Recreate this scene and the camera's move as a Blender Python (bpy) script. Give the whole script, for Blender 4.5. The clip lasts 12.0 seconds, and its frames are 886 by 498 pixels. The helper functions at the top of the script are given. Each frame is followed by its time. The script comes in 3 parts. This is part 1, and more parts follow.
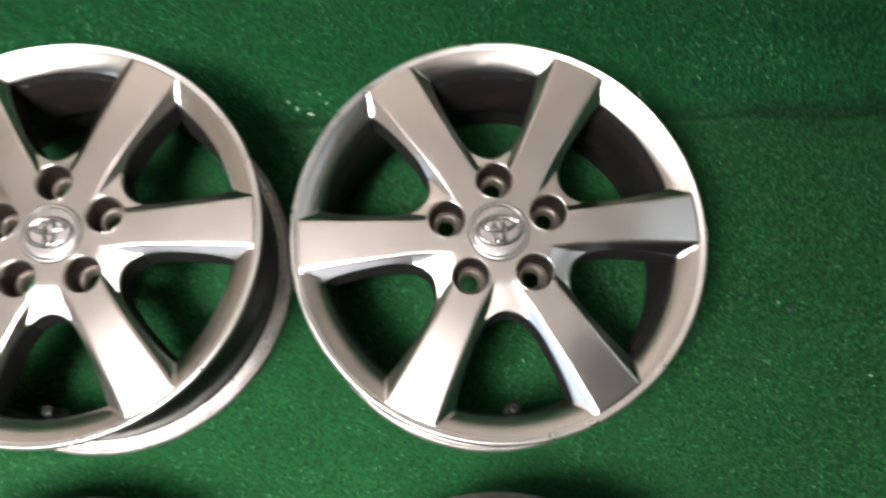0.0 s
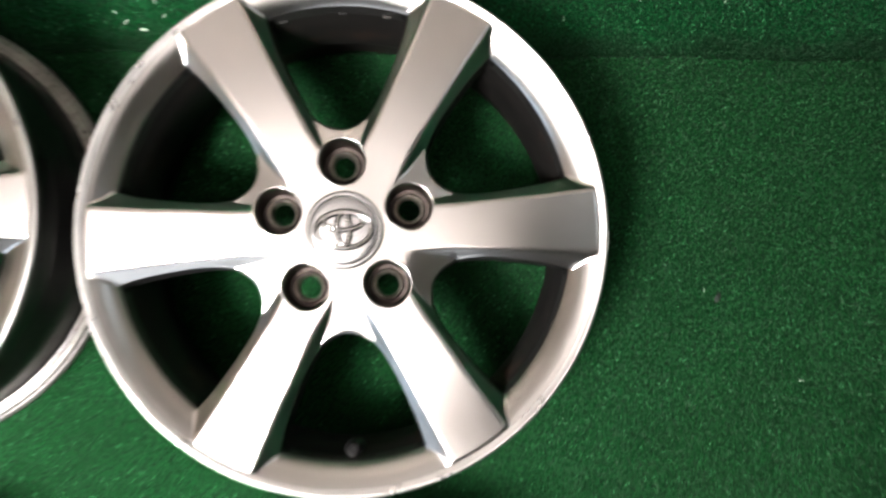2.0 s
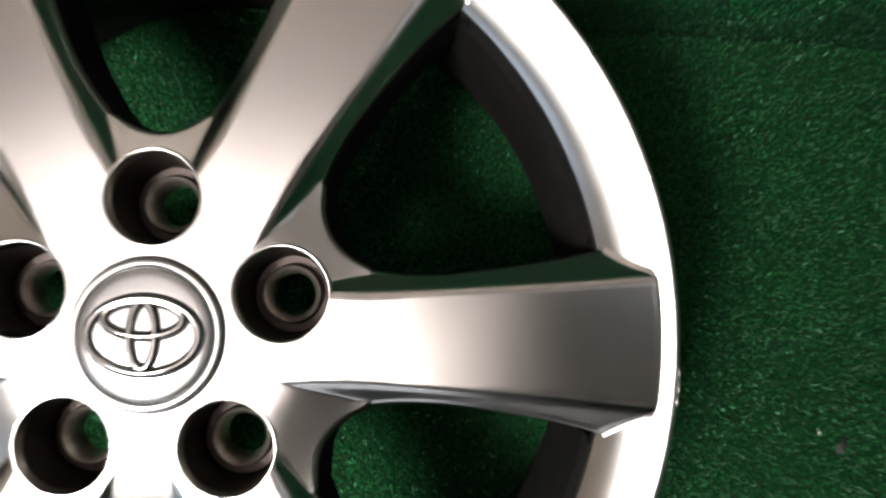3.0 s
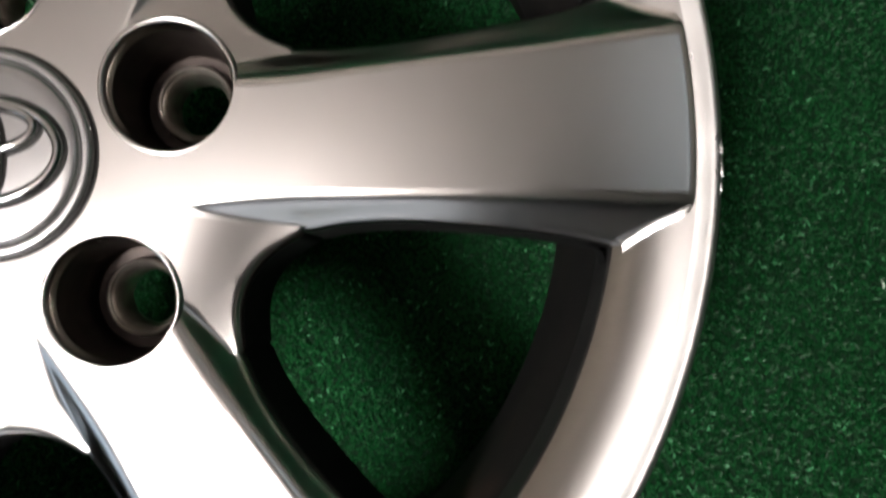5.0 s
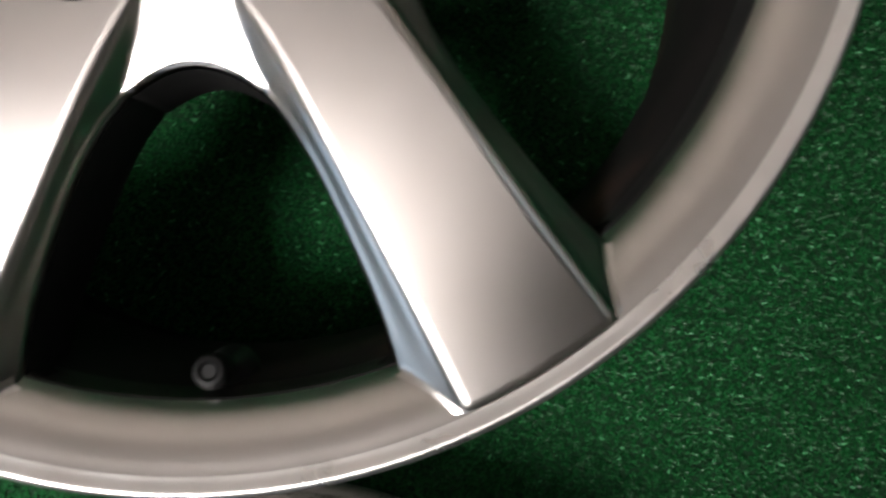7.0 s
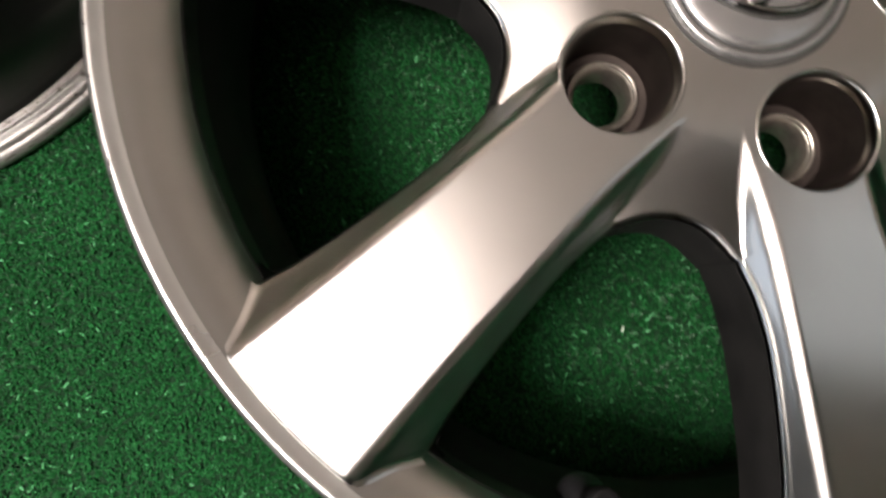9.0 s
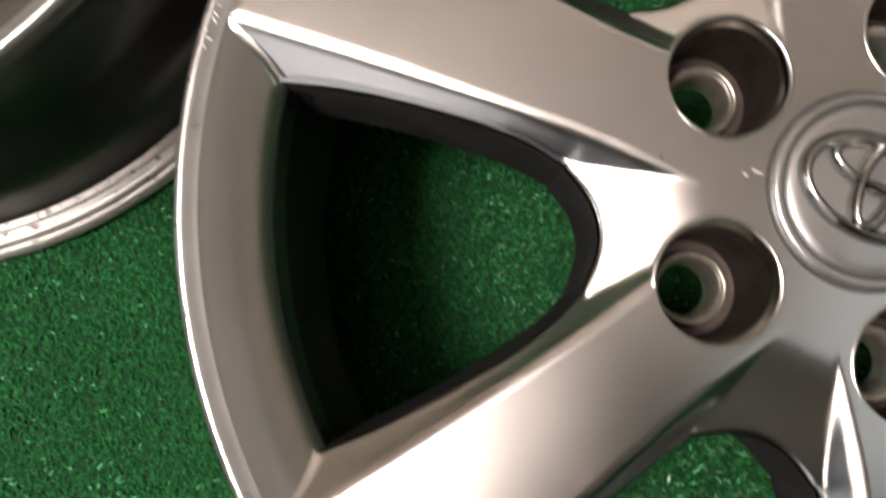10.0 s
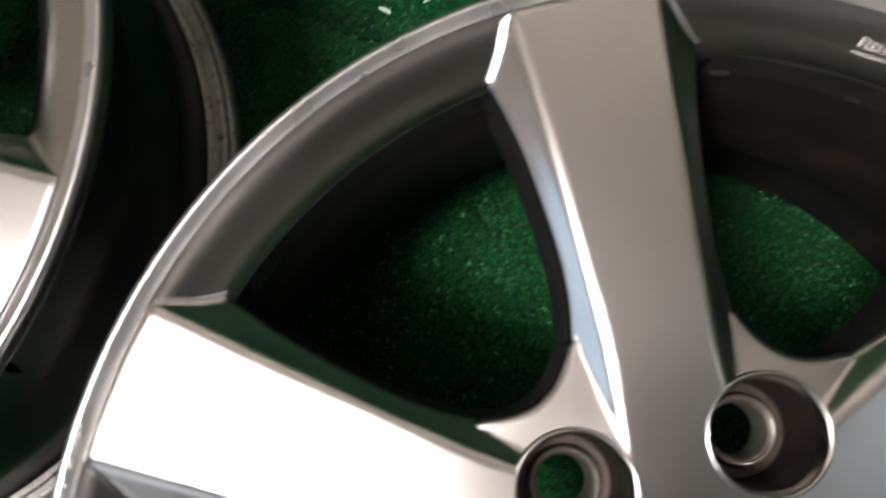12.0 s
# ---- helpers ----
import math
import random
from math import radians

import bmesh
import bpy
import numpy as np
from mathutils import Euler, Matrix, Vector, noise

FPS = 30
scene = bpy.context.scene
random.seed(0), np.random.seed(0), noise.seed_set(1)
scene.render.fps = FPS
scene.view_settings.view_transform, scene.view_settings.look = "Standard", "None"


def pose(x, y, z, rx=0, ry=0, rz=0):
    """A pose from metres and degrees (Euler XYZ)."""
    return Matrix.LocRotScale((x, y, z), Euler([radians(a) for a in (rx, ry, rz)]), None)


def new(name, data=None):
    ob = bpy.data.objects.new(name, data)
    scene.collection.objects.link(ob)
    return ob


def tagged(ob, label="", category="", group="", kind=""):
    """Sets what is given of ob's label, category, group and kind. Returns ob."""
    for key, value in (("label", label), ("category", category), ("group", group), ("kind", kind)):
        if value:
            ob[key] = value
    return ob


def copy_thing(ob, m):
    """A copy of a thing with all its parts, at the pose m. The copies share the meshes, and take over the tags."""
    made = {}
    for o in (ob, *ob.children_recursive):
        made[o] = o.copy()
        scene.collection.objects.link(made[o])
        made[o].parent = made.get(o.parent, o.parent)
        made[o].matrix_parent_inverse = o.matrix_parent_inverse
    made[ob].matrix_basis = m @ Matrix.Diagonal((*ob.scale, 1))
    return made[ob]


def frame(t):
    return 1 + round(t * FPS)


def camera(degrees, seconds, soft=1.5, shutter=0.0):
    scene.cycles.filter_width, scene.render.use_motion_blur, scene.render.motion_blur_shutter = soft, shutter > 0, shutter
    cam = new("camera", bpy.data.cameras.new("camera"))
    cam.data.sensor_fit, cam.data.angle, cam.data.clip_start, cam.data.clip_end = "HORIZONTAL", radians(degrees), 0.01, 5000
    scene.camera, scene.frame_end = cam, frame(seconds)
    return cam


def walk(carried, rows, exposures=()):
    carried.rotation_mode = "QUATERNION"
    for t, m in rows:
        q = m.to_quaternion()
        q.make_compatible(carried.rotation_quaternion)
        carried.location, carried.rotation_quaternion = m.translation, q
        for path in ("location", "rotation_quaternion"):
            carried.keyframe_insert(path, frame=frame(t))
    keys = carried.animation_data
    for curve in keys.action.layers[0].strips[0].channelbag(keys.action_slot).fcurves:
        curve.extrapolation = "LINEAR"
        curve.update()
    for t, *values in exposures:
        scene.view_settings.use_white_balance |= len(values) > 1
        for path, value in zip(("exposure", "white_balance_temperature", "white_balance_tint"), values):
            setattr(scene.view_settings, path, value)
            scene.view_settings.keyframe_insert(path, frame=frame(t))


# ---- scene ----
cam = camera(56.50, 12.0, soft=2.5, shutter=0.6)
PATH = [
    (0.0, pose(-0.0876, -0.2332, 1.0293, 14.64, -0.74, -4.21)),
    (0.5, pose(-0.0145, -0.1545, 1.0043, 8.22, -1.52, -5.28)),
    (1.0, pose(0.0028, -0.1147, 0.9923, 6.84, -1.84, -2.35)),
    (1.5, pose(0.0115, -0.0871, 0.9771, 5.90, -1.28, -1.80)),
    (2.0, pose(0.0556, -0.0455, 0.8740, 2.31, -2.06, -2.29)),
    (2.5, pose(0.0980, 0.0122, 0.6779, 2.04, -2.67, 0.16)),
    (2.7, pose(0.1080, 0.0216, 0.6059, 2.79, -1.58, 1.21)),
    (4.3, pose(0.1361, 0.0081, 0.4454, 1.54, 0.85, -2.34)),
    (4.5, pose(0.1359, -0.0065, 0.4417, 1.50, 0.40, -2.83)),
    (5.0, pose(0.1343, -0.0417, 0.4376, 1.11, -0.02, -3.52)),
    (5.5, pose(0.1276, -0.0693, 0.4366, 0.61, -0.35, -4.48)),
    (6.0, pose(0.1130, -0.1018, 0.4396, 0.72, -0.72, -4.59)),
    (6.5, pose(0.0981, -0.1263, 0.4435, -0.47, -0.48, -4.60)),
    (7.0, pose(0.0736, -0.1369, 0.4434, -1.87, -0.66, -1.83)),
    (7.5, pose(0.0350, -0.1432, 0.4546, -0.98, -0.45, 1.32)),
    (7.7, pose(0.0187, -0.1450, 0.4570, -0.78, -0.41, 2.76)),
    (9.3, pose(-0.0861, -0.1331, 0.4483, 4.72, -2.20, 18.65)),
    (9.5, pose(-0.0888, -0.1251, 0.4468, 4.91, -1.54, 20.01)),
    (10.0, pose(-0.1103, -0.0960, 0.4479, 5.83, -0.69, 23.01)),
    (10.5, pose(-0.1327, -0.0635, 0.4598, 5.22, -0.02, 24.36)),
    (11.0, pose(-0.1398, -0.0287, 0.4615, 5.57, -0.30, 23.74)),
    (11.5, pose(-0.1356, 0.0053, 0.4654, 7.93, -0.45, 21.92)),
    (12.0, pose(-0.1038, 0.0387, 0.4696, 9.11, 0.87, 19.74)),
]
EXPOSURES = [(0.0, 0.38, 6500, 10), (1.5, 0.53, 6500, 10), (2.5, 0.0, 6500, 10), (2.7, -0.15, 6500, 10), (4.5, -0.50, 6450, 10), (6.5, -0.63, 6450, 10), (7.5, -0.33, 6500, 10),
             (9.5, -0.18, 6950, 13), (10.0, -0.10, 6950, 13), (10.5, 0.10, 6700, 11), (11.0, 0.18, 6500, 10), (12.0, -0.30, 6450, 10)]
walk(cam, PATH, EXPOSURES)

# ---- world and light ----
world = bpy.data.worlds.new("daylight")
world.use_nodes = True
scene.world = world
wn = world.node_tree
sky = wn.nodes.new("ShaderNodeTexSky")
sky.sky_type = "NISHITA"
sky.sun_disc = False
sky.sun_elevation = radians(38)
sky.sun_rotation = radians(235)
wn.nodes["Background"].inputs[1].default_value = 0.06
wn.links.new(sky.outputs[0], wn.nodes["Background"].inputs[0])

ROOM_W, ROOM_E, ROOM_S, ROOM_N, ROOM_H = -2.4, 1.7, -2.3, 1.45, 2.5
LAMP_X, LAMP_Y, LAMP_Z = -0.72, -0.57, 2.03
PANEL_X, PANEL_Y, PANEL_Z = 1.09, 0.34, 2.22


def area_lamp(name, m, sx, sy, watts, colour, spread=180):
    data = bpy.data.lights.new(name, "AREA")
    data.shape, data.size, data.size_y = "RECTANGLE", sx, sy
    data.energy, data.color = watts, colour
    data.spread = radians(spread)
    ob = new(name, data)
    ob.matrix_world = m
    return ob


area_lamp("ceiling_lamp_light", pose(LAMP_X, LAMP_Y, LAMP_Z - 0.075, 0, 0, 4), 0.54, 0.38, 47, (1.0, 0.965, 0.94), 92)
# added fill light that brightens the ceiling, tilted towards the north
area_lamp("ceiling_fill_light", pose(LAMP_X, LAMP_Y, LAMP_Z + 0.10, 150, 0, -14), 0.54, 0.34, 60, (1.0, 0.965, 0.955))
area_lamp("panel_lamp_light", pose(PANEL_X, PANEL_Y, PANEL_Z - 0.075, 0, 0, 0), 0.58, 0.62, 0.52, (0.84, 0.92, 1.0))
area_lamp("west_window_daylight", pose(ROOM_W - 0.02, -1.35, 1.27, 0, -90, 0), 1.4, 1.25, 5.5, (0.56, 0.77, 1.0))
area_lamp("south_window_daylight", pose(-0.76, ROOM_S - 0.02, 1.2, 90, 0, 0), 1.6, 1.5, 5.2, (1.0, 0.985, 0.96))


# ---- materials ----
class Mat:
    """A node material with short calls."""

    def __init__(self, name, colour=(0.5, 0.5, 0.5), rough=0.5, metal=0.0, spec=0.5):
        self.m = bpy.data.materials.new(name)
        self.m.use_nodes = True
        self.t = self.m.node_tree
        self.b = self.t.nodes["Principled BSDF"]
        self.put("Base Color", (*colour, 1))
        self.put("Roughness", rough)
        self.put("Metallic", metal)
        self.put("Specular IOR Level", spec)
        self.coord = self.t.nodes.new("ShaderNodeTexCoord").outputs["Object"]

    def put(self, key, value):
        self.b.inputs[key].default_value = value

    def link(self, a, b):
        self.t.links.new(a, b)

    def noise(self, scale, detail=4.0, rough=0.55, stretch=None):
        n = self.t.nodes.new("ShaderNodeTexNoise")
        n.inputs["Scale"].default_value = scale
        n.inputs["Detail"].default_value = detail
        n.inputs["Roughness"].default_value = rough
        src = self.coord
        if stretch:
            mp = self.t.nodes.new("ShaderNodeMapping")
            mp.inputs["Scale"].default_value = stretch
            self.link(src, mp.inputs[0])
            src = mp.outputs[0]
        self.link(src, n.inputs["Vector"])
        return n.outputs["Fac"]

    def ramp(self, fac, stops):
        r = self.t.nodes.new("ShaderNodeValToRGB")
        el = r.color_ramp.elements
        while len(el) < len(stops):
            el.new(0.5)
        for e, (at, c) in zip(el, stops):
            e.position = at
            e.color = (*c, 1) if len(c) == 3 else c
        self.link(fac, r.inputs[0])
        return r.outputs[0]

    def mix(self, fac, a, b, mode="MIX"):
        n = self.t.nodes.new("ShaderNodeMix")
        n.data_type, n.blend_type = "RGBA", mode
        for sock, v in ((n.inputs[0], fac), (n.inputs[6], a), (n.inputs[7], b)):
            if isinstance(v, (int, float)):
                sock.default_value = v
            elif isinstance(v, tuple):
                sock.default_value = (*v, 1)
            else:
                self.link(v, sock)
        return n.outputs[2]

    def maprange(self, v, a, b, c, d):
        n = self.t.nodes.new("ShaderNodeMapRange")
        for i, x in enumerate((a, b, c, d)):
            n.inputs[i + 1].default_value = x
        self.link(v, n.inputs[0])
        return n.outputs[0]

    def bump(self, fac, strength, distance):
        n = self.t.nodes.new("ShaderNodeBump")
        n.inputs["Strength"].default_value = strength
        n.inputs["Distance"].default_value = distance
        old = self.b.inputs["Normal"]
        if old.is_linked:
            self.link(old.links[0].from_socket, n.inputs["Normal"])
        self.link(fac, n.inputs["Height"])
        self.link(n.outputs[0], old)

    def colour(self, sock):
        self.link(sock, self.b.inputs["Base Color"])

    def rough(self, sock):
        self.link(sock, self.b.inputs["Roughness"])


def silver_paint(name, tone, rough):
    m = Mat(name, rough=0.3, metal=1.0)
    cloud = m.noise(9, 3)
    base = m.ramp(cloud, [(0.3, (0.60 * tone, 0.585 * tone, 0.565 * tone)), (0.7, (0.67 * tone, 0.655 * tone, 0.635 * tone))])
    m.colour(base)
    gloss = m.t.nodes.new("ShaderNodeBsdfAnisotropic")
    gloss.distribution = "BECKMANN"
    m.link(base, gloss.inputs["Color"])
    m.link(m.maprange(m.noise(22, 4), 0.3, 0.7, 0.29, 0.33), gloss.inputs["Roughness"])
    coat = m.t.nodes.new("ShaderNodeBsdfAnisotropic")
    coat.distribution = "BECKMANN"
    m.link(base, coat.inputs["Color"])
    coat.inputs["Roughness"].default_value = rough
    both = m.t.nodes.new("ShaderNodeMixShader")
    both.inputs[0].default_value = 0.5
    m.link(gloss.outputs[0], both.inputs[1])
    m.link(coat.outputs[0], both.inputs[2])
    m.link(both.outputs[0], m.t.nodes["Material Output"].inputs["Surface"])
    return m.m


def bare_lip():
    m = Mat("worn_polished_rim_edge", rough=0.3, metal=0.95)
    base = m.ramp(m.noise(35, 4), [(0.35, (0.48, 0.472, 0.46)), (0.65, (0.55, 0.54, 0.525))])
    where = m.maprange(m.noise(11, 2), 0.64, 0.70, 0, 1)
    nicks = m.maprange(m.noise(380, 3, 0.7, (1, 1, 0.4)), 0.60, 0.68, 0, 0.7)
    both = m.t.nodes.new("ShaderNodeMath")
    both.operation = "MULTIPLY"
    m.link(where, both.inputs[0])
    m.link(nicks, both.inputs[1])
    m.colour(m.mix(both.outputs[0], base, (0.2, 0.18, 0.16)))
    m.rough(m.maprange(m.noise(40, 2), 0.3, 0.7, 0.26, 0.34))
    return m.m


def side_metal():
    m = Mat("dull_worn_rim_side", rough=0.45, metal=0.85)
    base = m.ramp(m.noise(30, 5, 0.65), [(0.3, (0.12, 0.115, 0.11)), (0.7, (0.22, 0.212, 0.20))])
    m.colour(m.mix(m.maprange(m.noise(260, 5, 0.7, (1, 1, 0.5)), 0.60, 0.68, 0, 0.7), base, (0.05, 0.045, 0.04)))
    m.bump(m.noise(400, 4), 0.2, 0.0006)
    return m.m


def barrel_metal():
    m = Mat("dull_dark_barrel_metal", rough=0.5, metal=0.7)
    m.colour(m.ramp(m.noise(14, 6, 0.65), [(0.3, (0.024, 0.024, 0.024)), (0.62, (0.046, 0.045, 0.044)), (0.8, (0.06, 0.042, 0.032))]))
    m.rough(m.maprange(m.noise(40, 4), 0.3, 0.7, 0.31, 0.44))
    m.bump(m.noise(600, 3), 0.15, 0.0006)
    return m.m


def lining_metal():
    # near-black colour deepens the shade inside the barrel; brown patches are its own
    m = Mat("darkened_barrel_lining", rough=0.65, metal=0.15, spec=0.25)
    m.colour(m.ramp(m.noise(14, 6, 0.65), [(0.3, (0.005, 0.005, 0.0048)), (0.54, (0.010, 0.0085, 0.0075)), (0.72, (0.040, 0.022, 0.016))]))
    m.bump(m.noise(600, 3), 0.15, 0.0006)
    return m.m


def flange_metal():
    m = Mat("scratched_flange_metal", rough=0.5, metal=0.85)
    base = m.ramp(m.noise(18, 6, 0.7, (1, 1, 3)), [(0.3, (0.25, 0.238, 0.225)), (0.6, (0.42, 0.40, 0.38))])
    scr = m.maprange(m.noise(160, 6, 0.75, (1, 1, 4)), 0.56, 0.62, 0, 0.8)
    m.colour(m.mix(scr, base, (0.06, 0.05, 0.045)))
    m.bump(m.noise(240, 5), 0.35, 0.0012)
    return m.m


def shaded_casting():
    # shade on the window walls put into the colour, far below the spoke silver
    m = Mat("casting_darkened_as_shade", rough=0.65, metal=0.1, spec=0.12)
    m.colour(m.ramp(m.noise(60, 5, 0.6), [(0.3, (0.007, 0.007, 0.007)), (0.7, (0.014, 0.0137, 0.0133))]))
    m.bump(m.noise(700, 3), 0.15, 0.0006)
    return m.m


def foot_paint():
    # lip silver darkened to paint in the shade below the lip
    m = Mat("silver_darkened_as_shade", rough=0.42, metal=0.7, spec=0.3)
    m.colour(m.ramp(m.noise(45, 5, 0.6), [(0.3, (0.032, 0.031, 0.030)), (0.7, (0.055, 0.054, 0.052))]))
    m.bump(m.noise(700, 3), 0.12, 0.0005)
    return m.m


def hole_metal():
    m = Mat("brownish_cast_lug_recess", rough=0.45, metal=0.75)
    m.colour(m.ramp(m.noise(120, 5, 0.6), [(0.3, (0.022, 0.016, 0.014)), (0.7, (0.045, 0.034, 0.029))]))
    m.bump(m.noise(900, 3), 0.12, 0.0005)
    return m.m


def seat_metal():
    m = Mat("machined_lug_seat", rough=0.3, metal=0.9)
    m.colour(m.ramp(m.noise(200, 5, 0.6), [(0.3, (0.26, 0.23, 0.20)), (0.7, (0.43, 0.39, 0.34))]))
    m.bump(m.noise(700, 3), 0.12, 0.0005)
    return m.m


def cap_paint():
    m = Mat("silver_cap_plastic", rough=0.26, metal=0.85)
    m.put("Coat Weight", 1.0)
    m.put("Coat Roughness", 0.02)
    m.put("Coat IOR", 1.6)
    m.colour(m.ramp(m.noise(40, 3), [(0.3, (0.29, 0.283, 0.28)), (0.7, (0.33, 0.323, 0.32))]))
    m.bump(m.noise(2000, 2), 0.04, 0.0003)
    return m.m


def chrome():
    m = Mat("bright_chrome", (0.42, 0.41, 0.40), 0.05, 1.0)
    m.rough(m.maprange(m.noise(300, 3), 0.3, 0.7, 0.03, 0.07))
    return m.m


def groove_dark():
    m = Mat("dark_grime_and_shade", (0.03, 0.028, 0.026), 0.6, 0.3)
    return m.m


def rubber():
    m = Mat("black_rubber", (0.012, 0.012, 0.013), 0.38)
    m.rough(m.maprange(m.noise(500, 3), 0.3, 0.7, 0.33, 0.5))
    return m.m


def turf_pile(name, a, b, c, d, pale, dirt_and_shade=0.0):
    """Blades a to c by chance, darker where trodden; pale: the share of blades coloured pale as painted glints, in
    patches.
    """
    m = Mat(name, rough=0.42, spec=0.15)
    isl = m.t.nodes.new("ShaderNodeNewGeometry").outputs["Random Per Island"]
    blade = m.ramp(isl, [(0.0, a), (0.5, b), (1.0, c)])
    worn = m.mix(m.maprange(m.noise(9, 5, 0.65), 0.38, 0.62, 0, 0.5), blade, a)
    trodden = m.maprange(m.noise(4, 6, 0.7, (1, 2.2, 1)), 0.35, 0.65, 0.0, 0.5)
    worn = m.mix(trodden, worn, (0.62, 0.66, 0.62), "MULTIPLY")
    patch = m.maprange(m.noise(5.5, 4, 0.6), 0.46, 0.66, 0.15 * pale, pale)
    lit = m.t.nodes.new("ShaderNodeMath")
    lit.operation = "LESS_THAN"
    m.link(isl, lit.inputs[0])
    m.link(patch, lit.inputs[1])
    pile = m.mix(lit.outputs[0], worn, d)
    if dirt_and_shade:
        # dirt and the seam's shadow painted as a dark band along the cut edge
        xyz = m.t.nodes.new("ShaderNodeSeparateXYZ")
        m.link(m.coord, xyz.inputs[0])
        edge = m.t.nodes.new("ShaderNodeMath")
        edge.operation = "MULTIPLY_ADD"
        edge.inputs[1].default_value = -SEAM_SLOPE
        m.link(xyz.outputs[0], edge.inputs[0])
        m.link(xyz.outputs[1], edge.inputs[2])
        rag = m.t.nodes.new("ShaderNodeMath")
        rag.operation = "ADD"
        m.link(edge.outputs[0], rag.inputs[0])
        m.link(m.maprange(m.noise(14, 4, 0.6), 0.3, 0.7, -0.012, 0.010), rag.inputs[1])
        pile = m.mix(m.maprange(rag.outputs[0], SEAM_Y + 0.010, SEAM_Y + 0.032, dirt_and_shade, 0), pile, (0.0035, 0.013, 0.005))
    m.colour(pile)
    return m.m


def turf_base():
    # coloured far darker than the blades, painting in shade between them
    m = Mat("green_turf_backing", rough=0.8, spec=0.2)
    m.colour(m.ramp(m.noise(900, 4, 0.6), [(0.3, (0.0012, 0.015, 0.0040)), (0.7, (0.0018, 0.023, 0.0060))]))
    m.bump(m.noise(1100, 3), 0.6, 0.003)
    return m.m


SEAM_Y, SEAM_SLOPE = 0.1995, -0.0415      # the line along which the two mats meet


def plaster(name, a, b):
    m = Mat(name, rough=0.8, spec=0.3)
    m.colour(m.ramp(m.noise(2.2, 5), [(0.3, a), (0.7, b)]))
    m.bump(m.noise(160, 4), 0.15, 0.002)
    return m.m


SILVER, LIP, BARREL, FLANGE = silver_paint("satin_silver_paint", 1.0, 0.17), bare_lip(), barrel_metal(), flange_metal()
HOLE, SEAT, CAP, CHROME, GROOVE, RUBBER = hole_metal(), seat_metal(), cap_paint(), chrome(), groove_dark(), rubber()
CAST, LINING, SIDE_METAL, LIP_PAINT, FOOT_PAINT = shaded_casting(), lining_metal(), side_metal(), silver_paint("duller_silver_lip_paint", 0.79, 0.19), foot_paint()
TURF = turf_pile("green_turf_blades", (0.0042, 0.042, 0.0108), (0.0065, 0.063, 0.0163), (0.0099, 0.089, 0.0232), (0.052, 0.20, 0.085), 0.05)
TURF_BACK = turf_pile("vivid_green_turf_blades", (0.0016, 0.055, 0.0140), (0.0023, 0.074, 0.0190), (0.0040, 0.098, 0.0260), (0.09, 0.32, 0.15), 0.07, 0.68)
BACKING = turf_base()
REFLECT_GREEN = plaster("deep_green_for_reflections", (0.011, 0.088, 0.038), (0.015, 0.108, 0.046))
VALVE = Mat("black_valve_plastic", (0.005, 0.005, 0.005), 0.45, 0.0, 0.1).m
LINT = Mat("pale_lint", (0.34, 0.42, 0.33), 0.7).m
FRESH = Mat("fresh_scratched_metal", (0.66, 0.65, 0.63), 0.5, 0.8).m
SEAM_SHADE = plaster("black_seam_shade", (0.004, 0.007, 0.005), (0.008, 0.012, 0.009))
SOOT = Mat("dark_scrap", (0.008, 0.012, 0.008), 0.7).m
WALL = plaster("beige_wall_paint", (0.77, 0.69, 0.62), (0.82, 0.74, 0.67))
# charcoal on unseen surfaces, chosen to make the metal reflect dark
REFLECT_DARK = plaster("charcoal_for_dark_reflections", (0.018, 0.018, 0.020), (0.026, 0.026, 0.029))
CEIL = plaster("cream_ceiling_paint", (0.77, 0.70, 0.67), (0.82, 0.75, 0.72))
CONCRETE = plaster("grey_concrete", (0.22, 0.21, 0.2), (0.3, 0.29, 0.275))
FRAME = Mat("white_enamel", (0.75, 0.75, 0.73), 0.35).m
GLASS = Mat("clear_glass", (1, 1, 1), 0.0)
GLASS.put("Transmission Weight", 1.0)
GLASS = GLASS.m
DIFFUSER = Mat("lit_lamp_diffuser", (0.9, 0.9, 0.88), 0.5)
DIFFUSER.put("Emission Color", (1.0, 0.93, 0.85, 1))
DIFFUSER.put("Emission Strength", 2.0)
DIFFUSER = DIFFUSER.m
COOL_DIFFUSER = Mat("lit_cool_diffuser", (0.88, 0.9, 0.92), 0.5)
COOL_DIFFUSER.put("Emission Color", (0.84, 0.92, 1.0, 1))
COOL_DIFFUSER.put("Emission Strength", 0.28)
COOL_DIFFUSER = COOL_DIFFUSER.m


# ---- mesh helpers ----
def part(name, bm, material, parent=None, label="", smooth=None):
    """Links a bmesh as one mesh object. smooth: the angle in degrees under which edges are shaded round."""
    me = bpy.data.meshes.new(name)
    if smooth is not None:
        for f in bm.faces:
            f.smooth = True
        lim = radians(smooth)
        for e in bm.edges:
            e.smooth = len(e.link_faces) != 2 or e.calc_face_angle(0) < lim
    bm.to_mesh(me)
    bm.free()
    me.materials.append(material)
    ob = new(name, me)
    if parent:
        ob.parent = parent
    if label:
        ob["label"] = label
    return ob


